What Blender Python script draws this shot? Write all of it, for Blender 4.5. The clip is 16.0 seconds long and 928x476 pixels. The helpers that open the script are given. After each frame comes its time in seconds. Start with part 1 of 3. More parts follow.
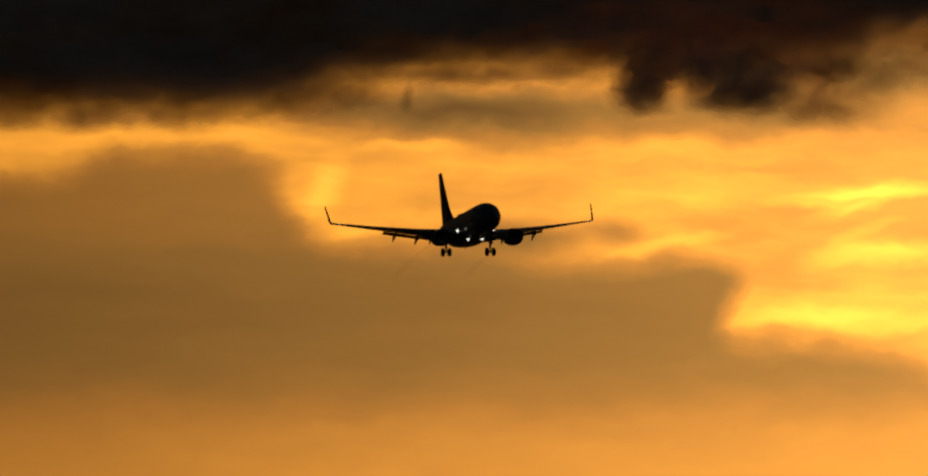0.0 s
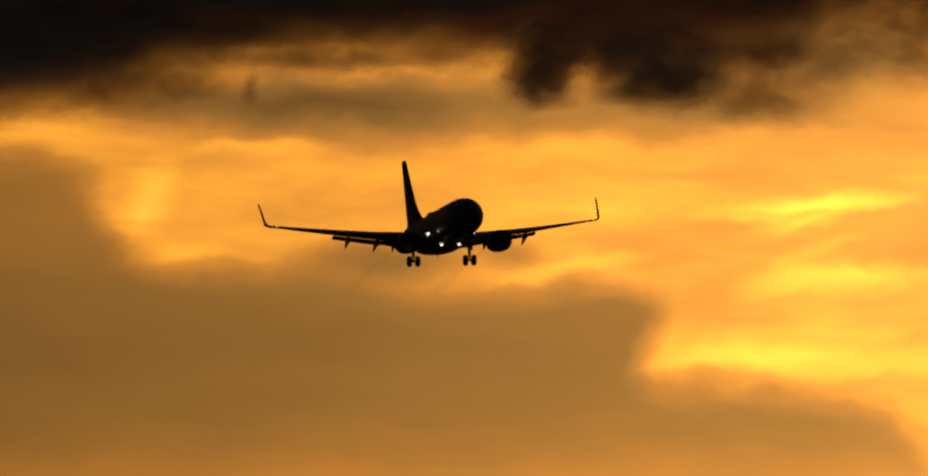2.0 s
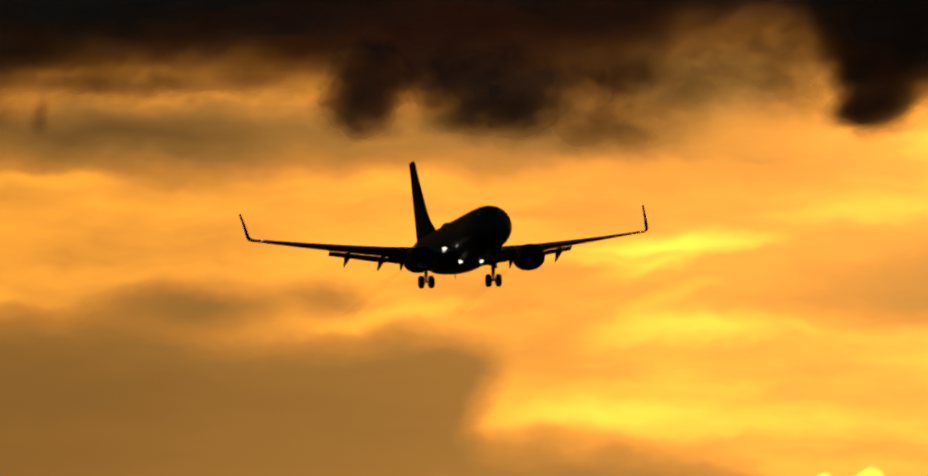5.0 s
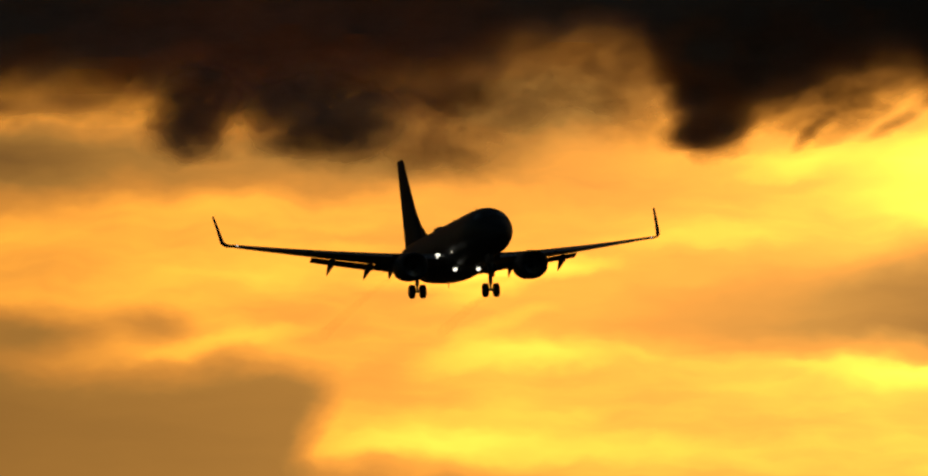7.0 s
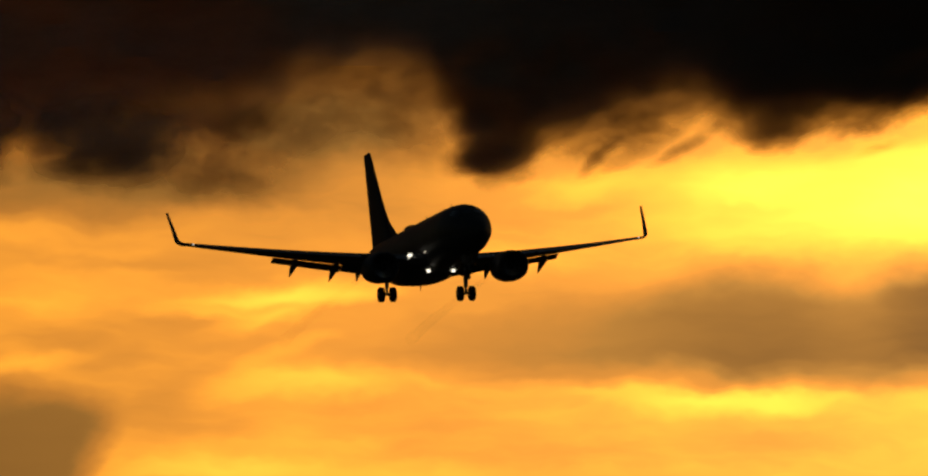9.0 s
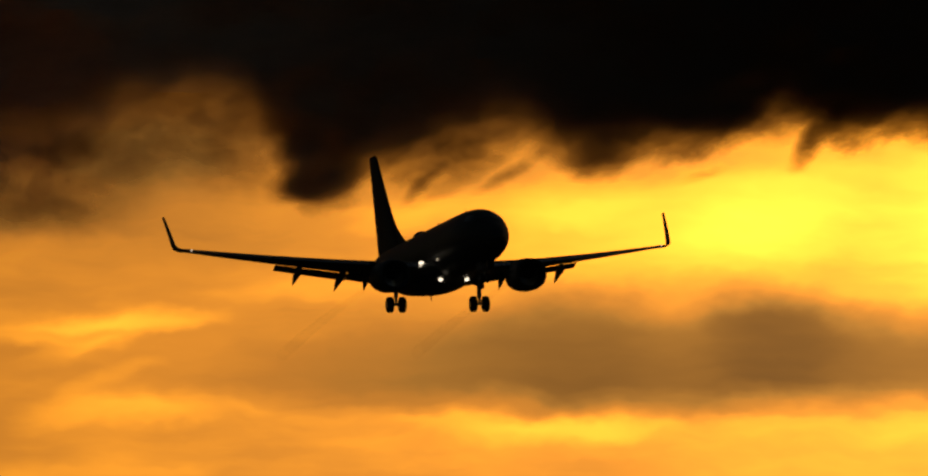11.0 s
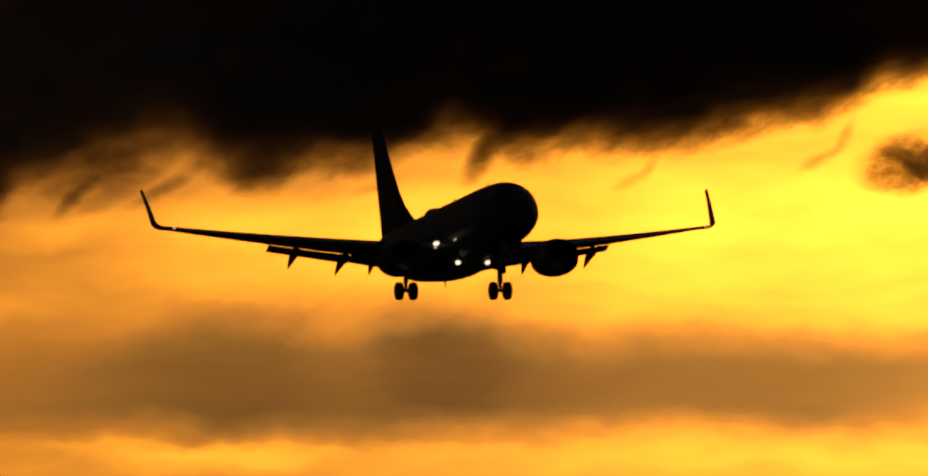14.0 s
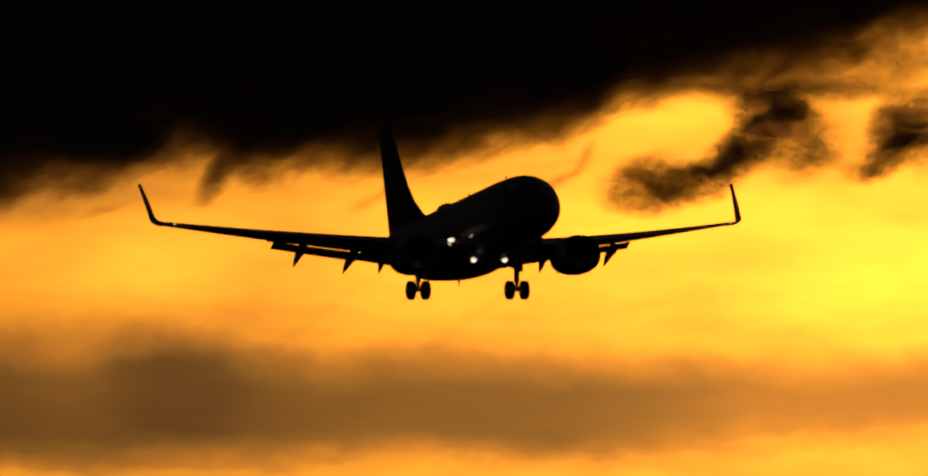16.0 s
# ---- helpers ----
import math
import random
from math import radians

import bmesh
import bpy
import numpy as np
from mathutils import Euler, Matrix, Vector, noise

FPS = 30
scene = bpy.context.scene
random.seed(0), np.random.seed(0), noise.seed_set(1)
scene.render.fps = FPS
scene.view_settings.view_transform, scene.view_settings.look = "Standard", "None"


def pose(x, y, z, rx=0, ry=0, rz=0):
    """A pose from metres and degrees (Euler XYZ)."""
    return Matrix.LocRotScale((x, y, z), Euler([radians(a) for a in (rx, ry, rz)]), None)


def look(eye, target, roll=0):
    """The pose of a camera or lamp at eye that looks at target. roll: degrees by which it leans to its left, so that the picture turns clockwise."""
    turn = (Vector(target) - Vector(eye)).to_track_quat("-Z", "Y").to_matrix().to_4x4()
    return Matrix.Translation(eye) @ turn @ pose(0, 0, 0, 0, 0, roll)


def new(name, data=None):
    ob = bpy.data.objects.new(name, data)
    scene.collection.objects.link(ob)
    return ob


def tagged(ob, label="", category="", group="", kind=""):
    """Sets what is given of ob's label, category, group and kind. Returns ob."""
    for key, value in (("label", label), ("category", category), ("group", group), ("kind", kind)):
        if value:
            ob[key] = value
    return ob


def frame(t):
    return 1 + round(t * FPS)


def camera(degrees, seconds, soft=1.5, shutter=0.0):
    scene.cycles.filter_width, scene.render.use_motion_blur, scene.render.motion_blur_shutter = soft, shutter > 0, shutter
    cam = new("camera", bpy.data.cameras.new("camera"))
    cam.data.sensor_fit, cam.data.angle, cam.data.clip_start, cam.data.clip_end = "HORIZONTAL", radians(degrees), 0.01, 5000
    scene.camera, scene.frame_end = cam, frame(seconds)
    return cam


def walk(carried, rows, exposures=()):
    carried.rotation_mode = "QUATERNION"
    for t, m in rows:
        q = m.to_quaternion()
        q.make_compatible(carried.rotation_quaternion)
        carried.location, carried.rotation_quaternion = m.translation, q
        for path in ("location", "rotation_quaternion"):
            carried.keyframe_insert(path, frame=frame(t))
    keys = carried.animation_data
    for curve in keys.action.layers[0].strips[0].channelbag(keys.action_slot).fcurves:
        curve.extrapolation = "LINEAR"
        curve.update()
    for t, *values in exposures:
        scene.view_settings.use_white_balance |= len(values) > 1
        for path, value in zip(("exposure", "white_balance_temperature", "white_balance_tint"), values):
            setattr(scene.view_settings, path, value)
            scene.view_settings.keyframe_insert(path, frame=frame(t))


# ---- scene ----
# ---- camera ----
cam = camera(2.0, 16.0, soft=2.2)
EYE = (0.0, 0.0, 1.7)
# seconds, azimuth and elevation of the lens in degrees
LOOK = [
    (0, -1.1928, 3.4503),
    (0.5, -1.1787, 3.4546),
    (1, -1.1759, 3.4614),
    (1.5, -1.1613, 3.46),
    (2, -1.1594, 3.4633),
    (2.5, -1.1648, 3.465),
    (3, -1.141, 3.4734),
    (3.5, -1.0828, 3.4906),
    (4, -1.0149, 3.5114),
    (6.5, -0.6369, 3.5827),
    (7, -0.5317, 3.5973),
    (7.5, -0.4406, 3.6107),
    (8, -0.2933, 3.6295),
    (10.5, 0.19, 3.6884),
    (11, 0.3114, 3.7117),
    (11.5, 0.4285, 3.7319),
    (12, 0.5388, 3.7368),
    (12.5, 0.6688, 3.7218),
    (13, 0.7925, 3.7172),
    (13.5, 0.9289, 3.7311),
    (14, 1.0762, 3.755),
    (14.5, 1.2222, 3.7644),
    (15, 1.3672, 3.7783),
    (15.5, 1.5145, 3.7887),
    (16, 1.6724, 3.8064),
]
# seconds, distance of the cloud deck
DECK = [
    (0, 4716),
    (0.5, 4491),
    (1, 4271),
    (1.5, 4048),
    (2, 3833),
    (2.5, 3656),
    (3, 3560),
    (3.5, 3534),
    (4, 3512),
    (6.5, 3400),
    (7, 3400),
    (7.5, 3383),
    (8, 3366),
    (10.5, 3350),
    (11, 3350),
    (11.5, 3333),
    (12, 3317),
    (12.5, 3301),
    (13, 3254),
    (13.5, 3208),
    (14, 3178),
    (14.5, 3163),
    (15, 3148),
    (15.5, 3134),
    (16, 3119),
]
# seconds, place of the airliner, then its bank, pitch and heading turns in degrees
FLIGHT = [
    (0, -71.88, 3480.15, 209.22, 1.38, -3.55, -76.67),
    (0.5, -68.54, 3291.07, 197.72, 1.55, -3.57, -76.6),
    (1, -64.74, 3106.29, 186.73, 1.7, -3.59, -76.5),
    (1.5, -61.59, 2925.21, 175.83, 1.82, -3.61, -76.42),
    (2, -57.65, 2735.58, 164.43, 1.91, -3.64, -76.32),
    (2.5, -53.94, 2577.80, 154.96, 1.99, -3.66, -76.21),
    (3, -50.84, 2499.66, 150.43, 2.05, -3.68, -76.13),
    (3.5, -47.45, 2468.57, 148.94, 2.09, -3.69, -76.08),
    (4, -43.67, 2418.30, 146.37, 2.12, -3.69, -76.04),
    (6.5, -23.61, 2108.98, 129.25, 2.04, -3.74, -75.81),
    (7, -20.06, 2081.11, 127.89, 1.99, -3.75, -75.78),
    (7.5, -16.48, 2039.92, 125.52, 1.94, -3.77, -75.74),
    (8, -12.47, 1992.90, 123.22, 1.88, -3.77, -75.74),
    (10.5, 4.81, 1858.02, 116.75, 1.52, -3.83, -75.44),
    (11, 8.14, 1825.13, 115.03, 1.46, -3.84, -75.39),
    (11.5, 11.91, 1809.67, 114.53, 1.39, -3.84, -75.33),
    (12, 15.62, 1782.72, 113.36, 1.33, -3.86, -75.27),
    (12.5, 19.06, 1750.05, 111.51, 1.27, -3.9, -75.22),
    (13, 22.49, 1694.60, 108.32, 1.21, -3.92, -75.17),
    (13.5, 26.05, 1649.55, 105.67, 1.17, -3.93, -75.12),
    (14, 29.54, 1606.16, 103.42, 1.15, -3.93, -75.09),
    (14.5, 33.42, 1592.69, 102.83, 1.13, -3.95, -75.05),
    (15, 37.27, 1569.06, 101.69, 1.12, -3.96, -75.02),
    (15.5, 41.08, 1547.22, 100.63, 1.13, -3.97, -74.98),
    (16, 44.79, 1526.13, 99.77, 1.16, -3.98, -74.96),
]
# seconds, and how far the glow round the hidden sun lies aside of and above the deck's middle
GLOW = [
    (0, 13.9, -14.2),
    (0.5, 12.5, -13.2),
    (1, 10.3, -12),
    (1.5, 9.2, -11.5),
    (2, 7.2, -10.7),
    (2.5, 5, -10.1),
    (3, 4.9, -9.3),
    (3.5, 7, -8.1),
    (4, 10.3, -6.8),
    (6.5, 28.6, -2.4),
    (7, 34.1, -1.5),
    (7.5, 39, -0.7),
    (8, 47.1, 0.4),
    (10.5, 73.7, 3.8),
    (11, 80.5, 5.2),
    (11.5, 86.4, 6.4),
    (12, 91.9, 6.6),
    (12.5, 98.4, 5.7),
    (13, 104.4, 5.4),
    (13.5, 110.9, 6.1),
    (14, 118.4, 7.4),
    (14.5, 126.2, 7.9),
    (15, 134.3, 8.6),
    (15.5, 142.4, 9.2),
    (16, 151, 10.1),
]
walk(cam, [(t, pose(*EYE, 90 + el, 0, -az)) for t, az, el in LOOK],
     exposures=[(0, -2.43, 6050, 10), (2, -2.59, 6250, 9), (3.5, -2.79, 6250, 10), (4.2, -2.72, 6280, 10), (6.5, -2.24, 6250, 8),
                (8.2, -2.34, 6250, 10), (10.5, -2.73, 7200, 14), (12.5, -2.69, 7250, 18), (14.5, -2.84, 7400, 20), (16, -3.02, 7450, 21)])

# ---- light ----
AXIS_ELEVATION = 3.6
SUN_AZIMUTH, SUN_ELEVATION = 17.0, 5.0

world = bpy.data.worlds.new("evening_sky")
scene.world = world
world.use_nodes = True
wn = world.node_tree.nodes
sky_tex = wn.new("ShaderNodeTexSky")
sky_tex.sky_type, sky_tex.sun_disc = "NISHITA", False
sky_tex.sun_elevation, sky_tex.sun_rotation = radians(SUN_ELEVATION), radians(SUN_AZIMUTH)
wn["Background"].inputs["Strength"].default_value = 0.05
world.node_tree.links.new(sky_tex.outputs[0], wn["Background"].inputs["Color"])

sun = new("sun", bpy.data.lights.new("sun", "SUN"))
sun.data.energy, sun.data.angle, sun.data.color = 2.5, radians(0.6), (1.0, 0.56, 0.24)
sun_dir = Vector((math.sin(radians(SUN_AZIMUTH)), math.cos(radians(SUN_AZIMUTH)), math.tan(radians(SUN_ELEVATION))))
sun.matrix_world = look(sun_dir * 100, (0, 0, 0))


# ---- materials ----
def lin(r, g, b):
    """Linear colour from display values of 0 to 255."""
    return tuple((c / 255 / 12.92 if c < 10 else ((c / 255 + 0.055) / 1.055) ** 2.4) for c in (r, g, b)) + (1.0,)


class Nodes:
    """Short calls for building node trees."""

    def __init__(self, name):
        self.mat = bpy.data.materials.new(name)
        self.mat.use_nodes = True
        self.tree = self.mat.node_tree
        self.tree.nodes.clear()
        self.out = self.tree.nodes.new("ShaderNodeOutputMaterial")

    def put(self, socket, value):
        if isinstance(value, bpy.types.NodeSocket):
            self.tree.links.new(value, socket)
        else:
            socket.default_value = value

    def node(self, kind, inputs=None, operation="", use_clamp=False, vector_type="", data_type=""):
        n = self.tree.nodes.new(kind)
        if operation:
            n.operation = operation
        if use_clamp:
            n.use_clamp = True
        if vector_type:
            n.vector_type = vector_type
        if data_type:
            n.data_type = data_type
        for key, value in (inputs or {}).items():
            self.put(n.inputs[key], value)
        return n

    def math(self, op, a, b=0.0, c=0.0, clamp=False):
        return self.node("ShaderNodeMath", {0: a, 1: b, 2: c}, operation=op, use_clamp=clamp).outputs[0]

    def smooth(self, value, low, high, to_low=0.0, to_high=1.0):
        n = self.node("ShaderNodeMapRange", {0: value, 1: low, 2: high, 3: to_low, 4: to_high})
        n.interpolation_type = "SMOOTHSTEP"
        return n.outputs[0]

    def noise(self, vector, scale, detail=4.0, rough=0.55, stretch=(1, 1, 1), shift=(0, 0, 0)):
        m = self.node("ShaderNodeMapping", {0: vector, "Scale": stretch, "Location": shift})
        return self.node("ShaderNodeTexNoise", {"Vector": m.outputs[0], "Scale": scale, "Detail": detail, "Roughness": rough}).outputs[0]

    def curve(self, value, points, x0, x1, y0, y1):
        """A smooth profile through points (x, y)."""
        n = self.node("ShaderNodeFloatCurve")
        c = n.mapping.curves[0]
        pts = [((x - x0) / (x1 - x0), (y - y0) / (y1 - y0)) for x, y in points]
        c.points[0].location, c.points[1].location = pts[0], pts[-1]
        for p in pts[1:-1]:
            c.points.new(*p)
        n.mapping.update()
        t = self.node("ShaderNodeMapRange", {0: value, 1: x0, 2: x1}).outputs[0]
        self.put(n.inputs["Value"], t)
        return self.math("MULTIPLY_ADD", n.outputs[0], y1 - y0, y0)

    def blob(self, vector, cx, cy, rx, ry, turn=0.0, core=0.0):
        """1 in the middle of an ellipse, falling to 0 at its rim."""
        m = self.node("ShaderNodeMapping", {0: vector, "Location": (cx, cy, 0), "Rotation": (0, 0, radians(turn)), "Scale": (rx, ry, 1)}, vector_type="TEXTURE")
        r = self.node("ShaderNodeVectorMath", {0: m.outputs[0]}, operation="LENGTH").outputs["Value"]
        return self.smooth(r, core, 1.0, 1.0, 0.0)

    def mix(self, f, a, b):
        n = self.node("ShaderNodeMix", data_type="RGBA")
        self.put(n.inputs[0], f), self.put(n.inputs[6], a), self.put(n.inputs[7], b)
        return n.outputs[2]

    def done(self, shader):
        self.tree.links.new(shader, self.out.inputs[0])
        return self.mat


# The sky is drawn in units of 7.57 m on its sheet, x to the right, y downwards.
UNIT = 7.57
ORIGIN = (12.0, 4.0)


def sky_place(n, warp=0.25, fine=0.08):
    """The place on the sky sheet, with its outlines pulled about by wind."""
    o = n.node("ShaderNodeTexCoord").outputs["Object"]
    s = n.node("ShaderNodeSeparateXYZ", {0: o})
    x = n.math("MULTIPLY_ADD", s.outputs[0], 1 / UNIT, ORIGIN[0])
    y = n.math("MULTIPLY_ADD", s.outputs[2], -1 / UNIT, ORIGIN[1])
    p = n.node("ShaderNodeCombineXYZ", {0: x, 1: y}).outputs[0]
    total = p
    for scale, amount, detail in ((0.9, warp, 3.0), (3.2, fine, 4.0)):
        m = n.node("ShaderNodeMapping", {0: p, "Scale": (0.7, 1.2, 1)})
        c = n.node("ShaderNodeTexNoise", {"Vector": m.outputs[0], "Scale": scale, "Detail": detail}).outputs[1]
        d = n.node("ShaderNodeVectorMath", {0: c, 1: (0.5, 0.5, 0.5)}, operation="SUBTRACT").outputs[0]
        d = n.node("ShaderNodeVectorMath", {0: d, 1: (2 * amount, 2 * amount, 0)}, operation="MULTIPLY").outputs[0]
        total = n.node("ShaderNodeVectorMath", {0: total, 1: d}, operation="ADD").outputs[0]
    s = n.node("ShaderNodeSeparateXYZ", {0: total})
    return p, total, s.outputs[0], s.outputs[1]


def glowing_sky():
    """The evening glow, fading away from the hidden sun."""
    n = Nodes("sunset_glow")
    o = n.node("ShaderNodeTexCoord").outputs["Object"]
    m = n.node("ShaderNodeVectorMath", {0: o, 1: (1 / UNIT, 0, 1.3 / UNIT)}, operation="MULTIPLY").outputs[0]
    m = n.node("ShaderNodeVectorMath", {0: m, 1: (0, 2.0, 0)}, operation="ADD").outputs[0]
    r = n.node("ShaderNodeVectorMath", {0: m}, operation="LENGTH").outputs["Value"]
    fade = n.math("POWER", 2.0, n.math("MULTIPLY", r, -0.07))
    return n.done(n.node("ShaderNodeEmission", {0: (1.0, 0.373, 0.033, 1), 1: n.math("MULTIPLY", fade, 2.6 * 1.9 * 8)}).outputs[0])


def lit_cloud_vapour():
    """Cloud that lets the glow through, more or less."""
    n = Nodes("backlit_cloud_vapour")
    p, q, x, y = sky_place(n, 0.32, 0.06)
    level = lambda low, value, f: n.math("MULTIPLY_ADD", n.math("SUBTRACT", value, low), f, low)
    light = n.curve(x, SKY_LEVEL, -13, 33, 0, 1.4)
    light = level(light, 0.8, n.smooth(y, 5.6, 7.4, 0.0, 0.6))
    for cx, cy, rx, ry, turn, value, cover in SKY_LEFT + SKY_MIDDLE + SKY_EAST + SKY_RIGHT:
        light = level(light, value, n.math("MULTIPLY", n.blob(q, cx, cy, rx, ry, turn, 0.05), cover))
    streaks = n.math("SUBTRACT", n.noise(q, 1.0, 3.0, 0.5, (0.25, 1.2, 1)), 0.5)
    fine = n.math("SUBTRACT", n.noise(q, 2.0, 4.0, 0.5, (0.45, 1.2, 1), (3, 7, 0)), 0.5)
    light = n.math("MULTIPLY_ADD", streaks, 0.34, light)
    light = n.math("MULTIPLY_ADD", fine, 0.09, light)
    # the long brown lens
    waver = n.math("MULTIPLY_ADD", streaks, 0.5, y)
    top = n.curve(x, LENS_TOP, 8, 33, 3, 7)
    low = n.curve(x, LENS_LOW, 8, 33, 3, 7)
    inside = n.math("MULTIPLY", n.smooth(n.math("SUBTRACT", waver, top), -0.45, 0.5), n.smooth(n.math("SUBTRACT", low, waver), -0.4, 0.45))
    inside = n.math("MULTIPLY", inside, n.smooth(x, 7.6, 10.5))
    lens = n.math("MULTIPLY_ADD", streaks, 0.22, n.curve(x, LENS_LEVEL, 8, 33, 0, 1))
    light = level(light, lens, inside)
    # the broad brown cloud
    shear = n.smooth(y, 6.5, 7.9, 0.0, 1.0)
    brown = 0.0
    for aside in (-0.24, -0.08, 0.08, 0.24):
        edge = n.curve(n.math("ADD", n.math("ADD", x, shear), aside), BROWN_EDGE, -13, 33, 0, 14)
        depth = n.math("MULTIPLY_ADD", fine, 0.4, n.math("SUBTRACT", y, edge))
        brown = n.math("MULTIPLY_ADD", n.smooth(depth, -0.55, 0.5), 0.25, brown)
    below = n.curve(y, BROWN_LEVEL, 3, 14, 0, 1)
    below = n.math("MULTIPLY_ADD", streaks, 0.1, below)
    light = level(light, below, brown)
    for cx, cy, rx, ry, turn, value, cover in CUMULUS:
        light = level(light, value, n.math("MULTIPLY", n.blob(q, cx, cy, rx, ry, turn, 0.6), cover))
    ramp = n.node("ShaderNodeValToRGB", {0: n.math("DIVIDE", light, 1.5)})
    e = ramp.color_ramp.elements
    whole = (2.6 * 1.9, 0.97 * 1.9, 0.086 * 1.9)
    rows = [(0.0, (0.07, 0.03, 0.01)), (0.1, (0.17, 0.08, 0.023)), (0.2, (0.28, 0.125, 0.028)), (0.4, (0.5, 0.22, 0.041)), (0.58, (0.81, 0.31, 0.046)), (0.72, (1.15, 0.43, 0.053)),
            (0.87, (1.8, 0.68, 0.064)), (1.0, (2.6, 0.97, 0.086)), (1.15, (3.5, 1.31, 0.116)), (1.4, (4.9, 1.84, 0.163))]
    share = lambda rgb: (*(min(1.0, c / w) for c, w in zip(rgb, whole)), 1)
    e[0].color, e[1].color = share(rows[0][1]), share(rows[-1][1])
    e[0].position, e[1].position = 0.0, rows[-1][0] / 1.5
    for at, rgb in rows[1:-1]:
        e.new(at / 1.5).color = share(rgb)
    return n.done(n.node("ShaderNodeBsdfTransparent", {0: ramp.outputs[0]}).outputs[0])


def vapour(n, clear, p, x):
    """Dark cloud that lets the share clear of the light through, reddened on its way."""
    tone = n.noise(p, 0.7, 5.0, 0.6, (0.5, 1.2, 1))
    # lighting put into the colour: paler where the west is lit, darker eastwards
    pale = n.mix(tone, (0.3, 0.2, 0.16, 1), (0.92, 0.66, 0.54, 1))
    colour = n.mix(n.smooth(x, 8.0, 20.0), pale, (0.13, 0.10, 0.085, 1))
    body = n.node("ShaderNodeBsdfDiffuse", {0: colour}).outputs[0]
    tint = n.node("ShaderNodeCombineXYZ", {0: 1.0, 1: n.math("POWER", clear, 0.025), 2: n.math("POWER", clear, 0.02)}).outputs[0]
    through_it = n.node("ShaderNodeBsdfTransparent", {0: tint}).outputs[0]
    return n.done(n.node("ShaderNodeMixShader", {0: clear, 1: body, 2: through_it}).outputs[0])


def with_wisps(n, q, clear, wisps, density, size, torn, full):
    """Dims the light by torn shreds of cloud."""
    holes = n.smooth(n.noise(q, size, 6.0, 0.62, (0.8, 1.3, 1)), 0.3, 0.7, torn, full)
    depth = 0.0
    for cx, cy, rx, ry, turn, weight in wisps:
        depth = n.math("MULTIPLY_ADD", n.blob(q, cx, cy, rx * 1.15, ry * 1.15, turn, 0.0), weight * density, depth)
    return n.math("MULTIPLY", clear, n.math("EXPONENT", n.math("MULTIPLY", n.math("MULTIPLY", depth, holes), -1.0)))


def dark_cloud_vapour():
    n = Nodes("dark_cloud_vapour")
    p, q, x, y = sky_place(n, 0.2, 0.045)
    billow = n.math("SUBTRACT", n.noise(q, 1.1, 5.0, 0.5, (0.8, 1.2, 1)), 0.5)
    west = n.curve(x, BANK_WEST, -13, 11, -3, 4)
    past = n.math("GREATER_THAN", x, 11.0)
    edge = n.math("MULTIPLY_ADD", n.math("SUBTRACT", n.curve(x, BANK_EAST, 11, 33, -3, 4), west), past, west)
    east = n.smooth(x, 9.5, 13.0)
    # shreds torn by the wind, rising to the right
    torn = n.node("ShaderNodeMapping", {0: q, "Rotation": (0, 0, radians(27))}).outputs[0]
    shreds = n.math("SUBTRACT", n.noise(torn, 1.7, 5.0, 0.6, (0.7, 1.5, 1), (2, 9, 0)), 0.5)
    thick = n.math("MULTIPLY_ADD", billow, n.math("MULTIPLY_ADD", east, -0.3, 0.7), n.math("SUBTRACT", edge, y))
    thick = n.math("MULTIPLY_ADD", shreds, n.math("MULTIPLY_ADD", east, 0.27, 0.25), thick)
    depth = n.math("MULTIPLY_ADD", thick, 0.83, n.math("MULTIPLY_ADD", east, -0.05, 0.22))
    depth = n.math("POWER", n.math("MAXIMUM", depth, 0.0), 1.6)
    clear = n.math("EXPONENT", n.math("MULTIPLY", depth, n.math("MULTIPLY_ADD", n.smooth(x, 15.0, 20.0), -5.0, n.math("MULTIPLY_ADD", east, -1.5, -5.0))))
    # thin places near the rim, through which some glow seeps
    thin = n.math("MULTIPLY", n.smooth(n.noise(q, 0.9, 5.0, 0.6, (0.6, 1.4, 1), (5, 2, 0)), 0.42, 0.75), n.smooth(thick, 0.2, 1.3, 1.0, 0.0))
    clear = n.math("MAXIMUM", clear, n.math("MULTIPLY", thin, n.smooth(x, 8.0, 15.0, 0.06, 0.008)))
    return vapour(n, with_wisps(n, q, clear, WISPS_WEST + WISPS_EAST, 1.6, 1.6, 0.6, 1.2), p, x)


def scrap_vapour(wisps, torn=0.45, full=1.45):
    n = Nodes("cloud_scrap_vapour")
    p, q, x, y = sky_place(n, 0.22, 0.12)
    return vapour(n, with_wisps(n, q, 1.0, wisps, 1.9, 1.9, torn, full), p, x)


def surface(name, colour, second, rough, metal=0.0, scale=1.2, bump=0.0, coat=0.0):
    n = Nodes(name)
    o = n.node("ShaderNodeTexCoord").outputs["Object"]
    large = n.noise(o, scale, 4.0, 0.6)
    grain = n.noise(o, scale * 14, 3.0, 0.6)
    f = n.math("MULTIPLY_ADD", grain, 0.35, n.math("MULTIPLY", large, 0.75), clamp=True)
    shader = n.node("ShaderNodeBsdfPrincipled", {"Base Color": n.mix(f, (*colour, 1), (*second, 1)), "Metallic": metal,
                                                 "Roughness": n.math("MULTIPLY_ADD", large, 0.2, rough - 0.1), "Coat Weight": coat})
    if bump:
        b = n.node("ShaderNodeBump", {"Height": grain, "Strength": bump, "Distance": 0.02})
        n.put(shader.inputs["Normal"], b.outputs[0])
    return n.done(shader.outputs[0])


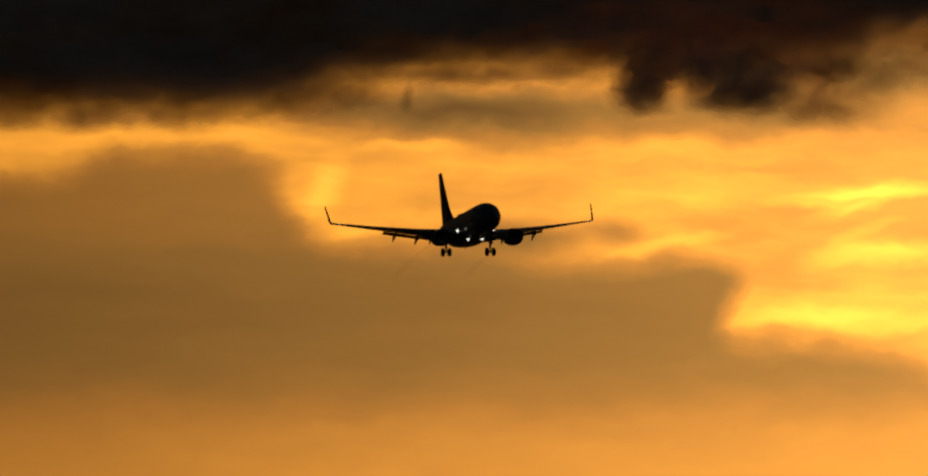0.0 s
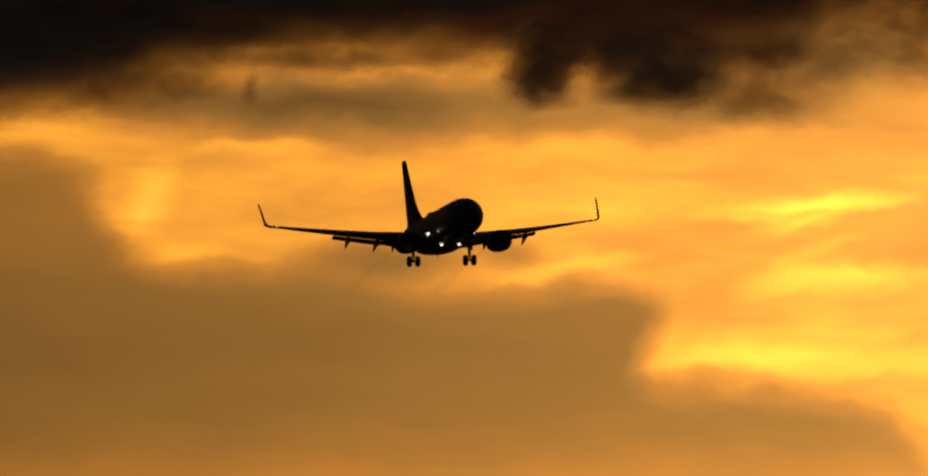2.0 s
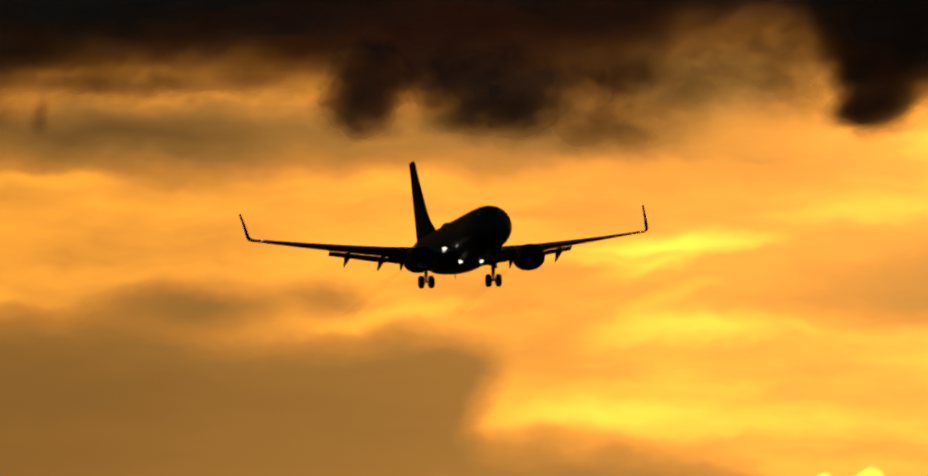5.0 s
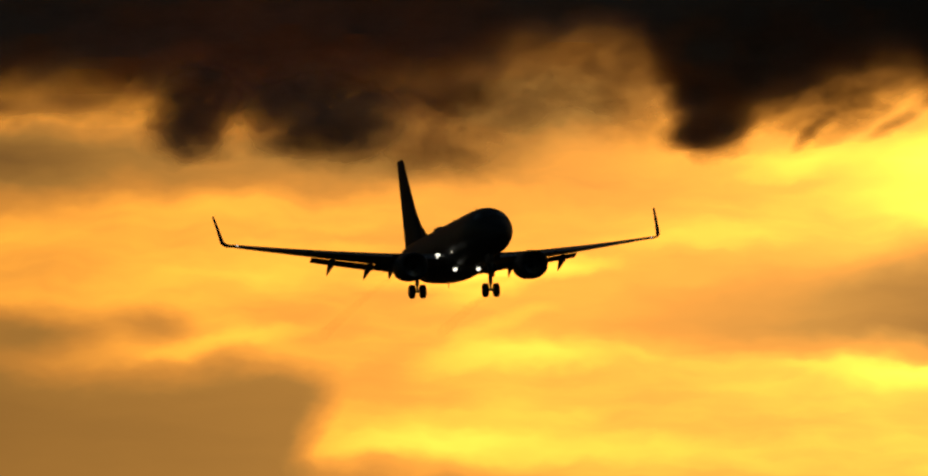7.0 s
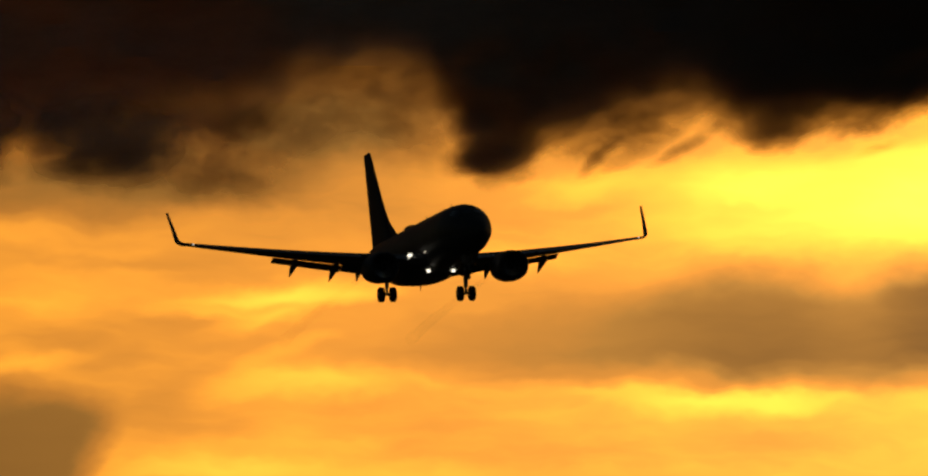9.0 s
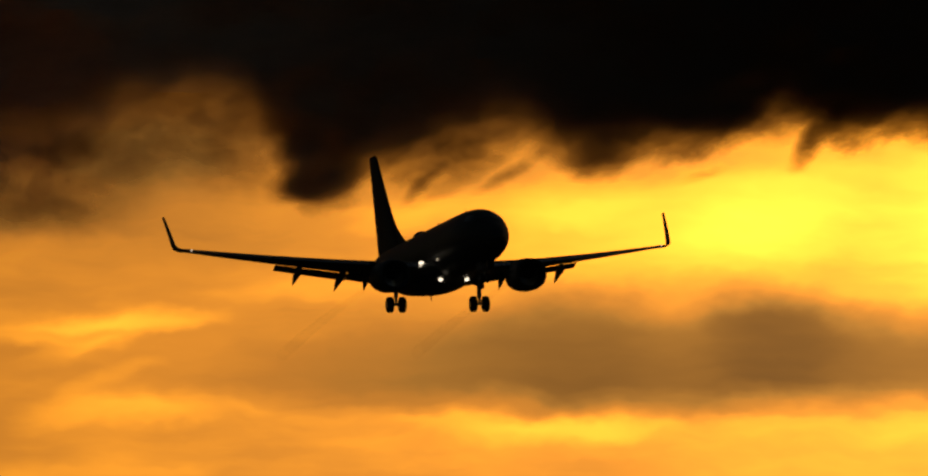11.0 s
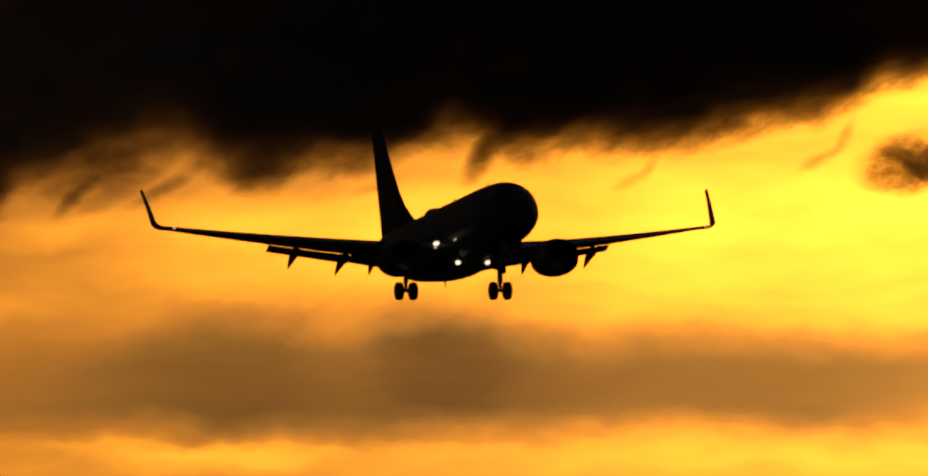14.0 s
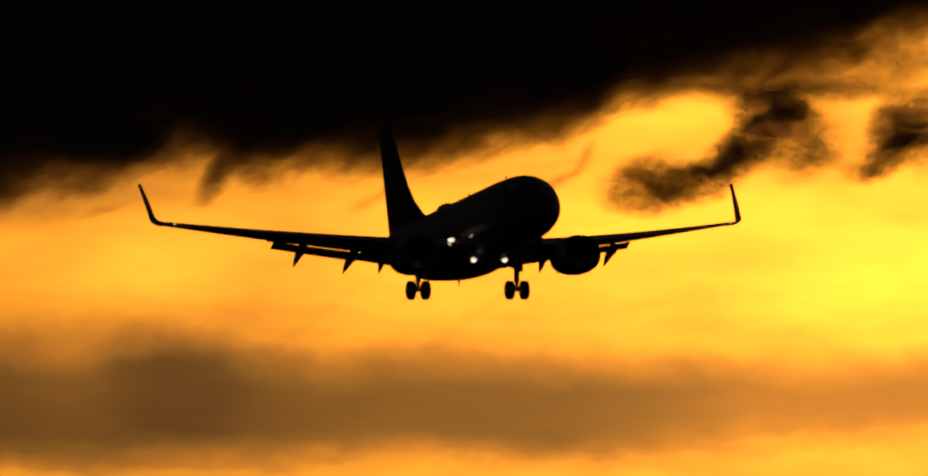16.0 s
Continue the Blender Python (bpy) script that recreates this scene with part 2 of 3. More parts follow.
def glow(name, colour, strength):
    n = Nodes(name)
    return n.done(n.node("ShaderNodeEmission", {0: colour, 1: strength}).outputs[0])


# light level of the far sky along x
SKY_LEVEL = [
    (-13, 0.95),
    (-6, 0.86),
    (0, 0.8),
    (5, 0.78),
    (8, 0.72),
    (11, 0.7),
    (14, 0.7),
    (17, 0.74),
    (20, 0.8),
    (24, 0.88),
    (29, 0.92),
    (33, 0.92),
]
# upper rim of the brown cloud
BROWN_EDGE = [
    (-13, 4.1),
    (-11.8, 4.2),
    (-10, 3.98),
    (-9.45, 3.72),
    (-7.65, 3.67),
    (-6.3, 3.72),
    (-5.7, 3.95),
    (-5.3, 4.4),
    (-5.05, 4.95),
    (-4.6, 5.5),
    (-3.5, 5.8),
    (-2.2, 5.72),
    (-1, 5.8),
    (0.9, 6.15),
    (2.3, 6.3),
    (3.6, 6.22),
    (4.6, 6.22),
    (5.3, 6.38),
    (5.6, 6.7),
    (5.85, 7.2),
    (6.02, 7.85),
    (6.7, 8.13),
    (9.4, 8.2),
    (10.15, 8.4),
    (11, 8.74),
    (11.4, 9.2),
    (12, 11),
    (12.5, 13.5),
    (33, 13.5),
]
# upper and lower rim, and light level, of the long brown cloud lens
LENS_TOP = [
    (8, 5.75),
    (8.9, 5.45),
    (9.6, 5.2),
    (10.9, 5),
    (12.9, 4.78),
    (14.3, 4.55),
    (15.5, 4.3),
    (16.6, 4.2),
    (18, 4.36),
    (19.2, 4.1),
    (20.1, 4.2),
    (21.2, 4.5),
    (23.1, 4.45),
    (25.5, 4.42),
    (27.8, 4.5),
    (29.7, 4.45),
    (33, 4.25),
]
LENS_LOW = [
    (8, 5.65),
    (10.9, 5.8),
    (14.3, 5.92),
    (17.5, 5.93),
    (21, 5.84),
    (25, 5.8),
    (27.8, 5.71),
    (33, 5.5),
]
LENS_LEVEL = [
    (8, 0.72),
    (10.5, 0.6),
    (12.5, 0.48),
    (14.5, 0.36),
    (16.4, 0.25),
    (18, 0.29),
    (19.4, 0.16),
    (21, 0.26),
    (23, 0.32),
    (25.5, 0.36),
    (27.5, 0.46),
    (29, 0.58),
    (31, 0.56),
    (33, 0.6),
]
# light level of the brown cloud, downwards
BROWN_LEVEL = [
    (3, 0.489),
    (5, 0.482),
    (7, 0.361),
    (8, 0.377),
    (9, 0.447),
    (10, 0.619),
    (11, 0.71),
    (14, 0.781),
]
# patches of the cloud layer: middle, half sizes, turn, light level, cover
SKY_LEFT = [
    (-0.6, 2.72, 6.2, 1, 0, 0.2, 0.97),
    (5.6, 2.75, 5.2, 0.9, 0, 0.36, 0.93),
    (-3.6, 2.6, 1.6, 0.6, 0, 0.36, 0.6),
    (-0.31, 1.84, 3.61, 0.31, 0, 0.66, 0.8),
    (-8.8, 2.85, 4.2, 0.4, 0, 0.66, 0.9),
    (-8.6, 3.42, 4.6, 0.34, 0, 0.98, 0.9),
    (-5, 3.38, 1.6, 0.2, 0, 0.9, 0.7),
    (-4.21, 4.41, 0.67, 1.18, 25, 1.02, 0.8),
    (-4.81, 5.1, 0.83, 0.33, -5, 0.92, 0.6),
    (-3.7, 5.48, 1.39, 0.36, 0, 1, 0.7),
    (-5.43, 3.99, 0.69, 0.31, 0, 0.72, 0.5),
    (-1.83, 3.51, 2.36, 0.25, 0, 0.92, 0.6),
]
SKY_MIDDLE = [
    (8.27, 4.63, 2.77, 0.36, -4, 1.06, 0.8),
    (8.27, 6.09, 2.22, 0.61, -8, 1.04, 0.8),
    (7.58, 7.55, 2.91, 0.5, 0, 1, 0.85),
    (6.06, 5.6, 1.53, 0.31, -12, 0.72, 0.5),
    (3.15, 5.95, 1.66, 0.25, -10, 0.95, 0.6),
    (8.6, 4.82, 2.07, 0.29, -13, 0.94, 0.7),
    (8.6, 5.99, 2.89, 0.31, 0, 0.93, 0.6),
    (10.15, 7.49, 2.69, 0.41, 0, 0.9, 0.65),
    (11.08, 5.11, 1.34, 0.33, -5, 0.6, 0.75),
    (6.64, 6.77, 1.03, 0.35, 0, 0.78, 0.5),
    (3.96, 5.78, 2.27, 0.23, -12, 0.92, 0.7),
]
SKY_EAST = [
    (0.25, 5.62, 2.69, 0.67, -3, 0.36, 0.95),
    (2.57, 5.48, 1.09, 0.45, 5, 0.5, 0.8),
    (8.5, 5.44, 1.48, 0.22, -16, 0.86, 0.55),
    (4.95, 4.54, 2.97, 0.59, 0, 0.86, 0.5),
    (16.31, 3.05, 2.57, 1.29, 0, 1.14, 0.95),
    (13.34, 2.76, 2.18, 0.4, -5, 0.9, 0.7),
    (15.81, 6.28, 3.27, 0.36, 0, 0.96, 0.8),
    (8.4, 6.92, 3.46, 0.59, 0, 0.87, 0.6),
    (11.86, 4.05, 1.98, 0.49, 0, 0.84, 0.6),
    (16, 3.3, 2.8, 1, 0, 0.7, 0.45),
    (8.9, 1.75, 3.2, 1.25, 0, 0.3, 0.92),
    (5.5, 2.4, 2.6, 0.6, 0, 0.34, 0.6),
]
SKY_RIGHT = [
    (8.21, 3.59, 3.74, 0.79, 0, 0.69, 0.8),
    (8.02, 5.19, 2.76, 0.18, -9, 0.74, 0.55),
    (7.92, 4.73, 2.76, 0.14, 2, 0.74, 0.4),
    (8.21, 6.55, 3.94, 0.69, 0, 0.74, 0.8),
    (19.33, 2.9, 3.25, 1.28, -8, 1.08, 0.95),
    (10.45, 3.05, 3.4, 0.87, 0, 0.68, 0.7),
    (23.05, 2.75, 3.2, 1.46, -5, 1.08, 0.95),
    (23.24, 6.35, 3.69, 0.39, 0, 0.92, 0.8),
    (12.39, 6.46, 2.91, 0.39, 0, 0.77, 0.6),
    (26.43, 2.58, 3.72, 1.58, -5, 1.06, 0.9),
    (26.16, 6.26, 3.26, 0.28, 0, 0.93, 0.7),
    (30.57, 2.93, 3.67, 1.74, 0, 1.1, 0.95),
    (27.09, 0.77, 1.56, 0.46, -15, 1, 0.85),
]
CUMULUS = [
    (11.5, 9, 0.85, 0.3, 0, 0.85, 0.8),
    (11.28, 8.76, 0.36, 0.24, 0, 1.02, 1),
    (10.9, 8.86, 0.2, 0.15, 0, 0.9, 0.8),
    (11.18, 8.6, 0.2, 0.15, 0, 1.1, 1),
    (11.64, 8.73, 0.25, 0.2, 0, 1, 1),
    (11.95, 8.65, 0.3, 0.2, 0, 1.05, 1),
    (11.45, 8.85, 0.16, 0.1, 0, 0.8, 0.7),
]
# lower rim of the dark bank
BANK_WEST = [
    (-13, 2.95),
    (-11.8, 2.96),
    (-9, 2.94),
    (-6.3, 2.94),
    (-5.3, 2.73),
    (-4.3, 2.39),
    (-3.6, 2.13),
    (-2.4, 2.01),
    (-0.7, 1.93),
    (1.4, 1.94),
    (2.9, 2.01),
    (3.6, 2.15),
    (4.4, 2.11),
    (5.6, 2.05),
    (6.6, 1.95),
    (7.6, 1.87),
    (8.3, 1.69),
    (9.1, 1.33),
    (10.1, 1.18),
    (10.7, 1.29),
    (11, 1.48),
]
BANK_EAST = [
    (11, 1.48),
    (11.3, 1.92),
    (11.6, 2.47),
    (11.82, 2.67),
    (12.26, 2.57),
    (12.75, 2.25),
    (13.6, 2.03),
    (14.3, 1.81),
    (15.2, 1.6),
    (15.7, 1.78),
    (16.5, 2.06),
    (17.1, 1.94),
    (17.85, 1.91),
    (18.5, 1.72),
    (19, 1.51),
    (19.7, 1.24),
    (20.3, 1.4),
    (20.65, 1.62),
    (21, 1.57),
    (21.7, 1.48),
    (22.7, 1.45),
    (23.8, 1.29),
    (24.7, 1.12),
    (25.4, 0.95),
    (25.9, 0.8),
    (26.4, 0.51),
    (27, 0.36),
    (27.8, 0.27),
    (28.7, 0.14),
    (29.65, -0.12),
    (30.4, -0.4),
    (31.2, -0.63),
    (33, -1.04),
]
# torn scraps of dark cloud: middle, half sizes, turn, cover
WISPS_WEST = [
    (4.6, 1.68, 1.0, 0.5, 0, 1.5),
    (7.4, 2.1, 2.0, 0.95, 0, 0.9),
    (7.4, 2.72, 1.6, 0.42, 0, 0.3),
    (9.7, 1.45, 1.8, 0.9, -10, 0.65),
    (-2.17, 2.37, 0.2, 0.42, 10, 0.45),
    (-4, 2.22, 1.8, 0.7, 0, 0.8),
    (-0.6, 1.84, 4, 0.24, 0, 0.3),
    (7.4, 1.67, 1.2, 0.5, 0, 0.5),
    (14.1, 1.82, 1.2, 0.3, -25, 0.6),
    (13.75, 2.2, 0.55, 0.17, -40, 0.9),
    (15.12, 2.07, 0.75, 0.16, -30, 0.5),
    (12, 2.12, 0.9, 0.38, -18, 1.6),
    (11.68, 2.28, 0.32, 0.2, -12, 1.0),
    (10.7, 1.75, 1.1, 0.9, 0, 0.5),
]
WISPS_EAST = [
    (13, 1.5, 1.0, 0.5, 0, 0.6),
    (14.3, 1.75, 1.4, 0.42, -12, 0.5),
    (19.0, 1.15, 1.3, 0.5, 5, 1.2),
    (20.3, 1.4, 0.85, 0.24, -50, 1.5),
    (16.62, 1.85, 0.6, 0.3, -10, 0.6),
    (14.43, 2.05, 1.1, 0.24, -30, 0.5),
    (22.75, 1.7, 0.34, 0.13, -55, 0.3),
    (22.4, 1.9, 0.38, 0.12, -18, 0.3),
    (25.75, 1.28, 0.42, 0.15, -62, 0.4),
    (25.35, 1.66, 0.45, 0.14, -28, 0.4),
    (28.9, 0.2, 2.9, 0.2, 2, 0.8),
    (30.1, -0.15, 2.3, 0.6, -10, 1.0),
    (18.3, 2.17, 0.5, 0.12, -20, 0.25),
]

SKY = glowing_sky()
BACKLIT = lit_cloud_vapour()
VAPOUR = dark_cloud_vapour()
GRASS = surface("dry_grass", (0.035, 0.045, 0.015), (0.09, 0.08, 0.035), 0.9, scale=0.05)
def livery():
    """Dark upper paint over a lighter belly, a little dirty."""
    n = Nodes("fuselage_paint")
    o = n.node("ShaderNodeTexCoord").outputs["Object"]
    s = n.node("ShaderNodeSeparateXYZ", {0: o})
    dirt = n.noise(o, 0.6, 5.0, 0.6, (0.4, 1, 1))
    upper = n.mix(dirt, (0.035, 0.036, 0.042, 1), (0.055, 0.056, 0.062, 1))
    belly = n.mix(dirt, (0.07, 0.07, 0.075, 1), (0.1, 0.1, 0.105, 1))
    colour = n.mix(n.smooth(s.outputs[2], 3.06, 3.12), belly, upper)
    return n.done(n.node("ShaderNodeBsdfPrincipled", {"Base Color": colour, "Roughness": n.math("MULTIPLY_ADD", dirt, 0.2, 0.4)}).outputs[0])


LIVERY = livery()
PAINT = surface("painted_panel", (0.05, 0.053, 0.06), (0.07, 0.07, 0.078), 0.5, scale=0.5)
FIN_PAINT = surface("fin_paint", (0.04, 0.018, 0.018), (0.06, 0.03, 0.03), 0.6, scale=0.5)
WING_GREY = surface("wing_grey", (0.12, 0.12, 0.125), (0.17, 0.17, 0.17), 0.5, scale=0.6)
FLAP_GREY = surface("flap_grey", (0.12, 0.12, 0.12), (0.16, 0.16, 0.16), 0.5, scale=1.2)
BARE_METAL = surface("bare_metal", (0.5, 0.5, 0.5), (0.6, 0.6, 0.6), 0.3, 1.0, scale=2.0)
STEEL = surface("gear_steel", (0.3, 0.3, 0.3), (0.42, 0.42, 0.42), 0.45, 0.6, scale=3.0)
RUBBER = surface("tyre_rubber", (0.018, 0.018, 0.018), (0.035, 0.034, 0.033), 0.8, scale=4.0, bump=0.2)
SOOT = surface("dark_duct", (0.02, 0.02, 0.02), (0.05, 0.045, 0.04), 0.6, scale=3.0)
GLASS = surface("cockpit_glass", (0.01, 0.012, 0.014), (0.014, 0.016, 0.018), 0.08, scale=2.0, coat=1.0)
NAV_LAMP = glow("wingtip_lamp", (1.0, 0.86, 0.66, 1), 3.5)
# glow for the landing light's painted reflection, no lamp of its own
LAMP_GLINT = glow("lamp_glint", (1.0, 0.86, 0.62, 1), 2.2)
LAMP_WHITE = glow("landing_lamp", (1.0, 0.9, 0.7, 1), 9.5)
def thin_smoke():
    n = Nodes("exhaust_smoke")
    o = n.node("ShaderNodeTexCoord").outputs["Object"]
    puff = n.noise(o, 0.6, 3.0, 0.5)
    body = n.node("ShaderNodeBsdfDiffuse", {0: (0.05, 0.04, 0.035, 1)}).outputs[0]
    clear = n.node("ShaderNodeBsdfTransparent").outputs[0]
    return n.done(n.node("ShaderNodeMixShader", {0: n.math("MULTIPLY", puff, 0.055), 1: clear, 2: body}).outputs[0])


SMOKE = thin_smoke()


# ---- mesh helpers ----
def part(name, bm, material, parent, label=""):
    me = bpy.data.meshes.new(name)
    bmesh.ops.recalc_face_normals(bm, faces=bm.faces[:])
    for f in bm.faces:
        f.smooth = True
    bm.to_mesh(me)
    bm.free()
    me.materials.append(material)
    me.set_sharp_from_angle(angle=radians(38))
    ob = new(name, me)
    if parent:
        ob.parent = parent
    if label:
        ob["label"] = label
    return ob


def loft(rings, bm=None, closed_ends=True):
    """A skin over rings of equally many points."""
    bm = bm or bmesh.new()
    rows = [[bm.verts.new(p) for p in r] for r in rings]
    k = len(rows[0])
    for a, b in zip(rows, rows[1:]):
        for i in range(k):
            j = (i + 1) % k
            bm.faces.new((a[i], a[j], b[j], b[i]))
    if closed_ends:
        bm.faces.new(rows[0][::-1])
        bm.faces.new(rows[-1])
    return bm


def tube(a, b, r0, r1=None, k=14, bm=None):
    """A round bar from a to b."""
    a, b = Vector(a), Vector(b)
    r1 = r0 if r1 is None else r1
    w = (b - a).normalized()
    u = w.orthogonal().normalized()
    v = w.cross(u)
    ring = lambda c, r: [c + (u * math.cos(2 * math.pi * i / k) + v * math.sin(2 * math.pi * i / k)) * r for i in range(k)]
    e = min(r0, r1) * 0.15
    return loft([ring(a, r0 - e), ring(a + w * e, r0), ring(b - w * e, r1), ring(b, r1 - e)], bm)


def oval_ring(x, y, z, ry, rz, k=36, power=2.0, flat=0.0):
    """A ring across the x axis; flat pushes its bottom up."""
    pts = []
    for i in range(k):
        a = 2 * math.pi * i / k
        c, s = math.cos(a), math.sin(a)
        c, s = math.copysign(abs(c) ** (2 / power), c), math.copysign(abs(s) ** (2 / power), s)
        if s < 0:
            s *= 1 - flat
        pts.append((x, y + ry * c, z + rz * s))
    return pts


def foil(le, chord, thick, tilt=0.0, droop=0.0, across="z", k=11):
    """A wing section from its leading edge back along -x, thick across z or y."""
    up = []
    for i in range(k):
        s = 0.5 - 0.5 * math.cos(math.pi * i / (k - 1))
        h = 5 * thick * (0.2969 * math.sqrt(s) - 0.126 * s - 0.3516 * s * s + 0.2843 * s ** 3 - 0.1 * s ** 4)
        up.append((s, max(h, 0.003)))
    pts = [(s, h) for s, h in up] + [(s, -h * 0.75 if across == "z" else -h) for s, h in reversed(up[1:-1])]
    ring = []
    for s, h in pts:
        h += droop * (s - s * s) * 4
        x, w = -s * chord, h * chord
        ct, st = math.cos(radians(tilt)), math.sin(radians(tilt))
        x, w = x * ct - w * st * -1, w * ct + x * st
        ring.append((le[0] + x, le[1], le[2] + w) if across == "z" else (le[0] + x, le[1] + w, le[2]))
    return ring


def lerp(x, table):
    return float(np.interp(x, [r[0] for r in table], [r[1] for r in table]))


# ---- sky and ground ----
def sheet(name, x0, x1, z0, z1, nx, nz, relief, material):
    """A broad upright sheet of sky, gently billowing."""
    bm = bmesh.new()
    rows = []
    for j in range(nz + 1):
        row = []
        for i in range(nx + 1):
            x, z = x0 + (x1 - x0) * i / nx, z0 + (z1 - z0) * j / nz
            bulge = noise.noise((x / 40, z / 25, 3.0)) + 0.5 * noise.noise((x / 14, z / 9, 5.0))
            row.append(bm.verts.new((x, relief * bulge, z)))
        rows.append(row)
    for a, b in zip(rows, rows[1:]):
        for i in range(nx):
            bm.faces.new((a[i], a[i + 1], b[i + 1], b[i]))
    return part(name, bm, material, None)


backdrop = tagged(sheet("backdrop", -700, 700, -330, 330, 24, 12, 0, SKY), "glowing orange and yellow sunset sky", "sky", kind="structure")
lit_cloud = tagged(sheet("backlit_cloud", -640, 640, -320, 320, 120, 60, 8, BACKLIT), "soft streaky gold and brown backlit cloud layer", "cloud")


def cloud_sheet(name, x0, x1, y0, y1, cell, inside, relief, material):
    """A billowing sheet of cloud in sky units, cut to the cloud's outline."""
    nx, ny = round((x1 - x0) / cell), round((y1 - y0) / cell)
    bm = bmesh.new()
    corners = {}

    def corner(i, j):
        if (i, j) not in corners:
            x, z = (x0 + i * cell - ORIGIN[0]) * UNIT, (ORIGIN[1] - y0 - j * cell) * UNIT
            bulge = noise.noise((x / 40, z / 25, 3.0)) + 0.5 * noise.noise((x / 14, z / 9, 5.0)) + 0.25 * noise.noise((x / 5, z / 4, 8.0))
            corners[i, j] = bm.verts.new((x, relief * bulge, z))
        return corners[i, j]

    for i in range(nx):
        for j in range(ny):
            if inside(x0 + (i + 0.5) * cell, y0 + (j + 0.5) * cell):
                bm.faces.new((corner(i, j + 1), corner(i + 1, j + 1), corner(i + 1, j), corner(i, j)))
    return part(name, bm, material, None)


def in_wisps(wisps, x, y, margin=0.3):
    """Whether a place on the sky lies within any of the wisps, or close by."""
    for cx, cy, rx, ry, turn, _ in wisps:
        c, s, dx, dy = math.cos(radians(turn)), math.sin(radians(turn)), x - cx, y - cy
        if ((c * dx + s * dy) / (rx * 1.15 + margin)) ** 2 + ((c * dy - s * dx) / (ry * 1.15 + margin)) ** 2 < 1:
            return True
    return False


def in_bank(x, y):
    rim = lerp(x, BANK_WEST if x < 11 else BANK_EAST)
    return y < rim + 0.7 + 0.12 * noise.noise((x * 1.5, y * 1.5, 2.0)) or in_wisps(WISPS_WEST + WISPS_EAST, x, y)


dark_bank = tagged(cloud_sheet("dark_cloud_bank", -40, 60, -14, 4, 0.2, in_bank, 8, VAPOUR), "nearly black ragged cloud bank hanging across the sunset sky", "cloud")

# dark clumps hanging from the bank
CLUMPS = [
    [(3.45, 1.8, 0.9, 0.75, -30, 1.5), (3.2, 2.2, 0.75, 0.62, -15, 1.1), (3.5, 2.5, 0.65, 0.32, 0, 0.4)],
    [(5.5, 1.95, 1.6, 0.95, 5, 1.3), (5.8, 2.15, 1.1, 0.78, -10, 1.0), (4.9, 2.35, 0.85, 0.5, 0, 0.4)],
]
scraps = []
for wisps in CLUMPS:
    xs, ys = [w[0] for w in wisps], [w[1] for w in wisps]
    ob = cloud_sheet("cloud_clump", min(xs) - 2.5, max(xs) + 2.5, min(ys) - 2, max(ys) + 2, 0.1, lambda x, y: in_wisps(wisps, x, y), 5, scrap_vapour(wisps, 0.7, 1.2))
    scraps.append(tagged(ob, "dark brown cloud clump hanging under the black bank", "cloud", group="hanging cloud clumps"))

# torn scraps below the bank, each a cloud of its own
SCRAPS = [
    [(26.35, 1.78, 0.6, 0.4, -10, 0.8), (26.75, 1.72, 0.75, 0.52, 0, 1.0), (27.2, 1.74, 0.85, 0.4, -12, 1.0), (27.68, 1.55, 0.7, 0.42, -40, 1.2), (28.1, 1.16, 0.65, 0.42, -45, 1.3)],
    [(28.5, 0.8, 0.85, 0.55, -50, 1.4), (28.64, 0.45, 0.75, 0.45, 0, 1.1), (28.83, 1.14, 0.65, 0.62, 0, 0.75), (28.09, 0.54, 0.38, 0.4, 0, 0.7), (29.2, 1, 0.75, 0.62, 0, 0.4)],
    [(30.43, 0.86, 0.56, 0.54, 0, 1.6), (30.29, 1.22, 0.72, 0.4, -20, 1.1), (30.66, 0.53, 0.55, 0.4, -20, 0.9), (30.85, 1.08, 0.6, 0.62, 0, 0.75), (29.88, 1.46, 0.65, 0.25, -10, 0.6)],
]
for wisps in SCRAPS:
    xs, ys = [w[0] for w in wisps], [w[1] for w in wisps]
    ob = cloud_sheet("cloud_scrap", min(xs) - 2, max(xs) + 2, min(ys) - 2, max(ys) + 2, 0.1, lambda x, y: in_wisps(wisps, x, y), 4, scrap_vapour(wisps))
    scraps.append(tagged(ob, "small torn dark cloud scrap against the bright sky", "cloud", group="torn cloud scraps"))


def ground_sheet():
    bm = bmesh.new()
    n, half = 40, 6000
    grid = [[bm.verts.new(((2 * i / n - 1) * half, (2 * j / n - 1) * half, 0)) for i in range(n + 1)] for j in range(n + 1)]
    for a, b in zip(grid, grid[1:]):
        for i in range(n):
            bm.faces.new((a[i], a[i + 1], b[i + 1], b[i]))
    return tagged(part("ground", bm, GRASS, None), "dark flat airfield grass in the dusk", "ground", kind="structure")


ground_sheet()

# ---- airliner: x forward, y to its left, z up from the main wheels' lowest point ----
airliner = tagged(new("airliner"), "twin-engine jet airliner with upturned winglets, landing gear and flaps down", "airplane")

NOSE, TAIL = 16.7, -16.4
TOP = [(-16.4, 5.25), (-15.6, 5.5), (-13, 5.68), (-10, 5.72), (9, 5.7), (10.3, 5.66), (11.8, 5.58), (12.8, 5.42), (13.7, 5.2), (14.4, 4.75), (15.1, 4.35), (15.8, 4), (16.3, 3.68), (16.6, 3.4), (16.7, 3.15)]
LOW = [(-16.4, 4.95), (-15.6, 4.65), (-13, 3.75), (-10, 2.75), (-7, 1.95), (-5, 1.7), (10.8, 1.68), (12.8, 1.76), (14, 1.9), (15.1, 2.15), (15.8, 2.4), (16.3, 2.65), (16.6, 2.88), (16.7, 3.05)]
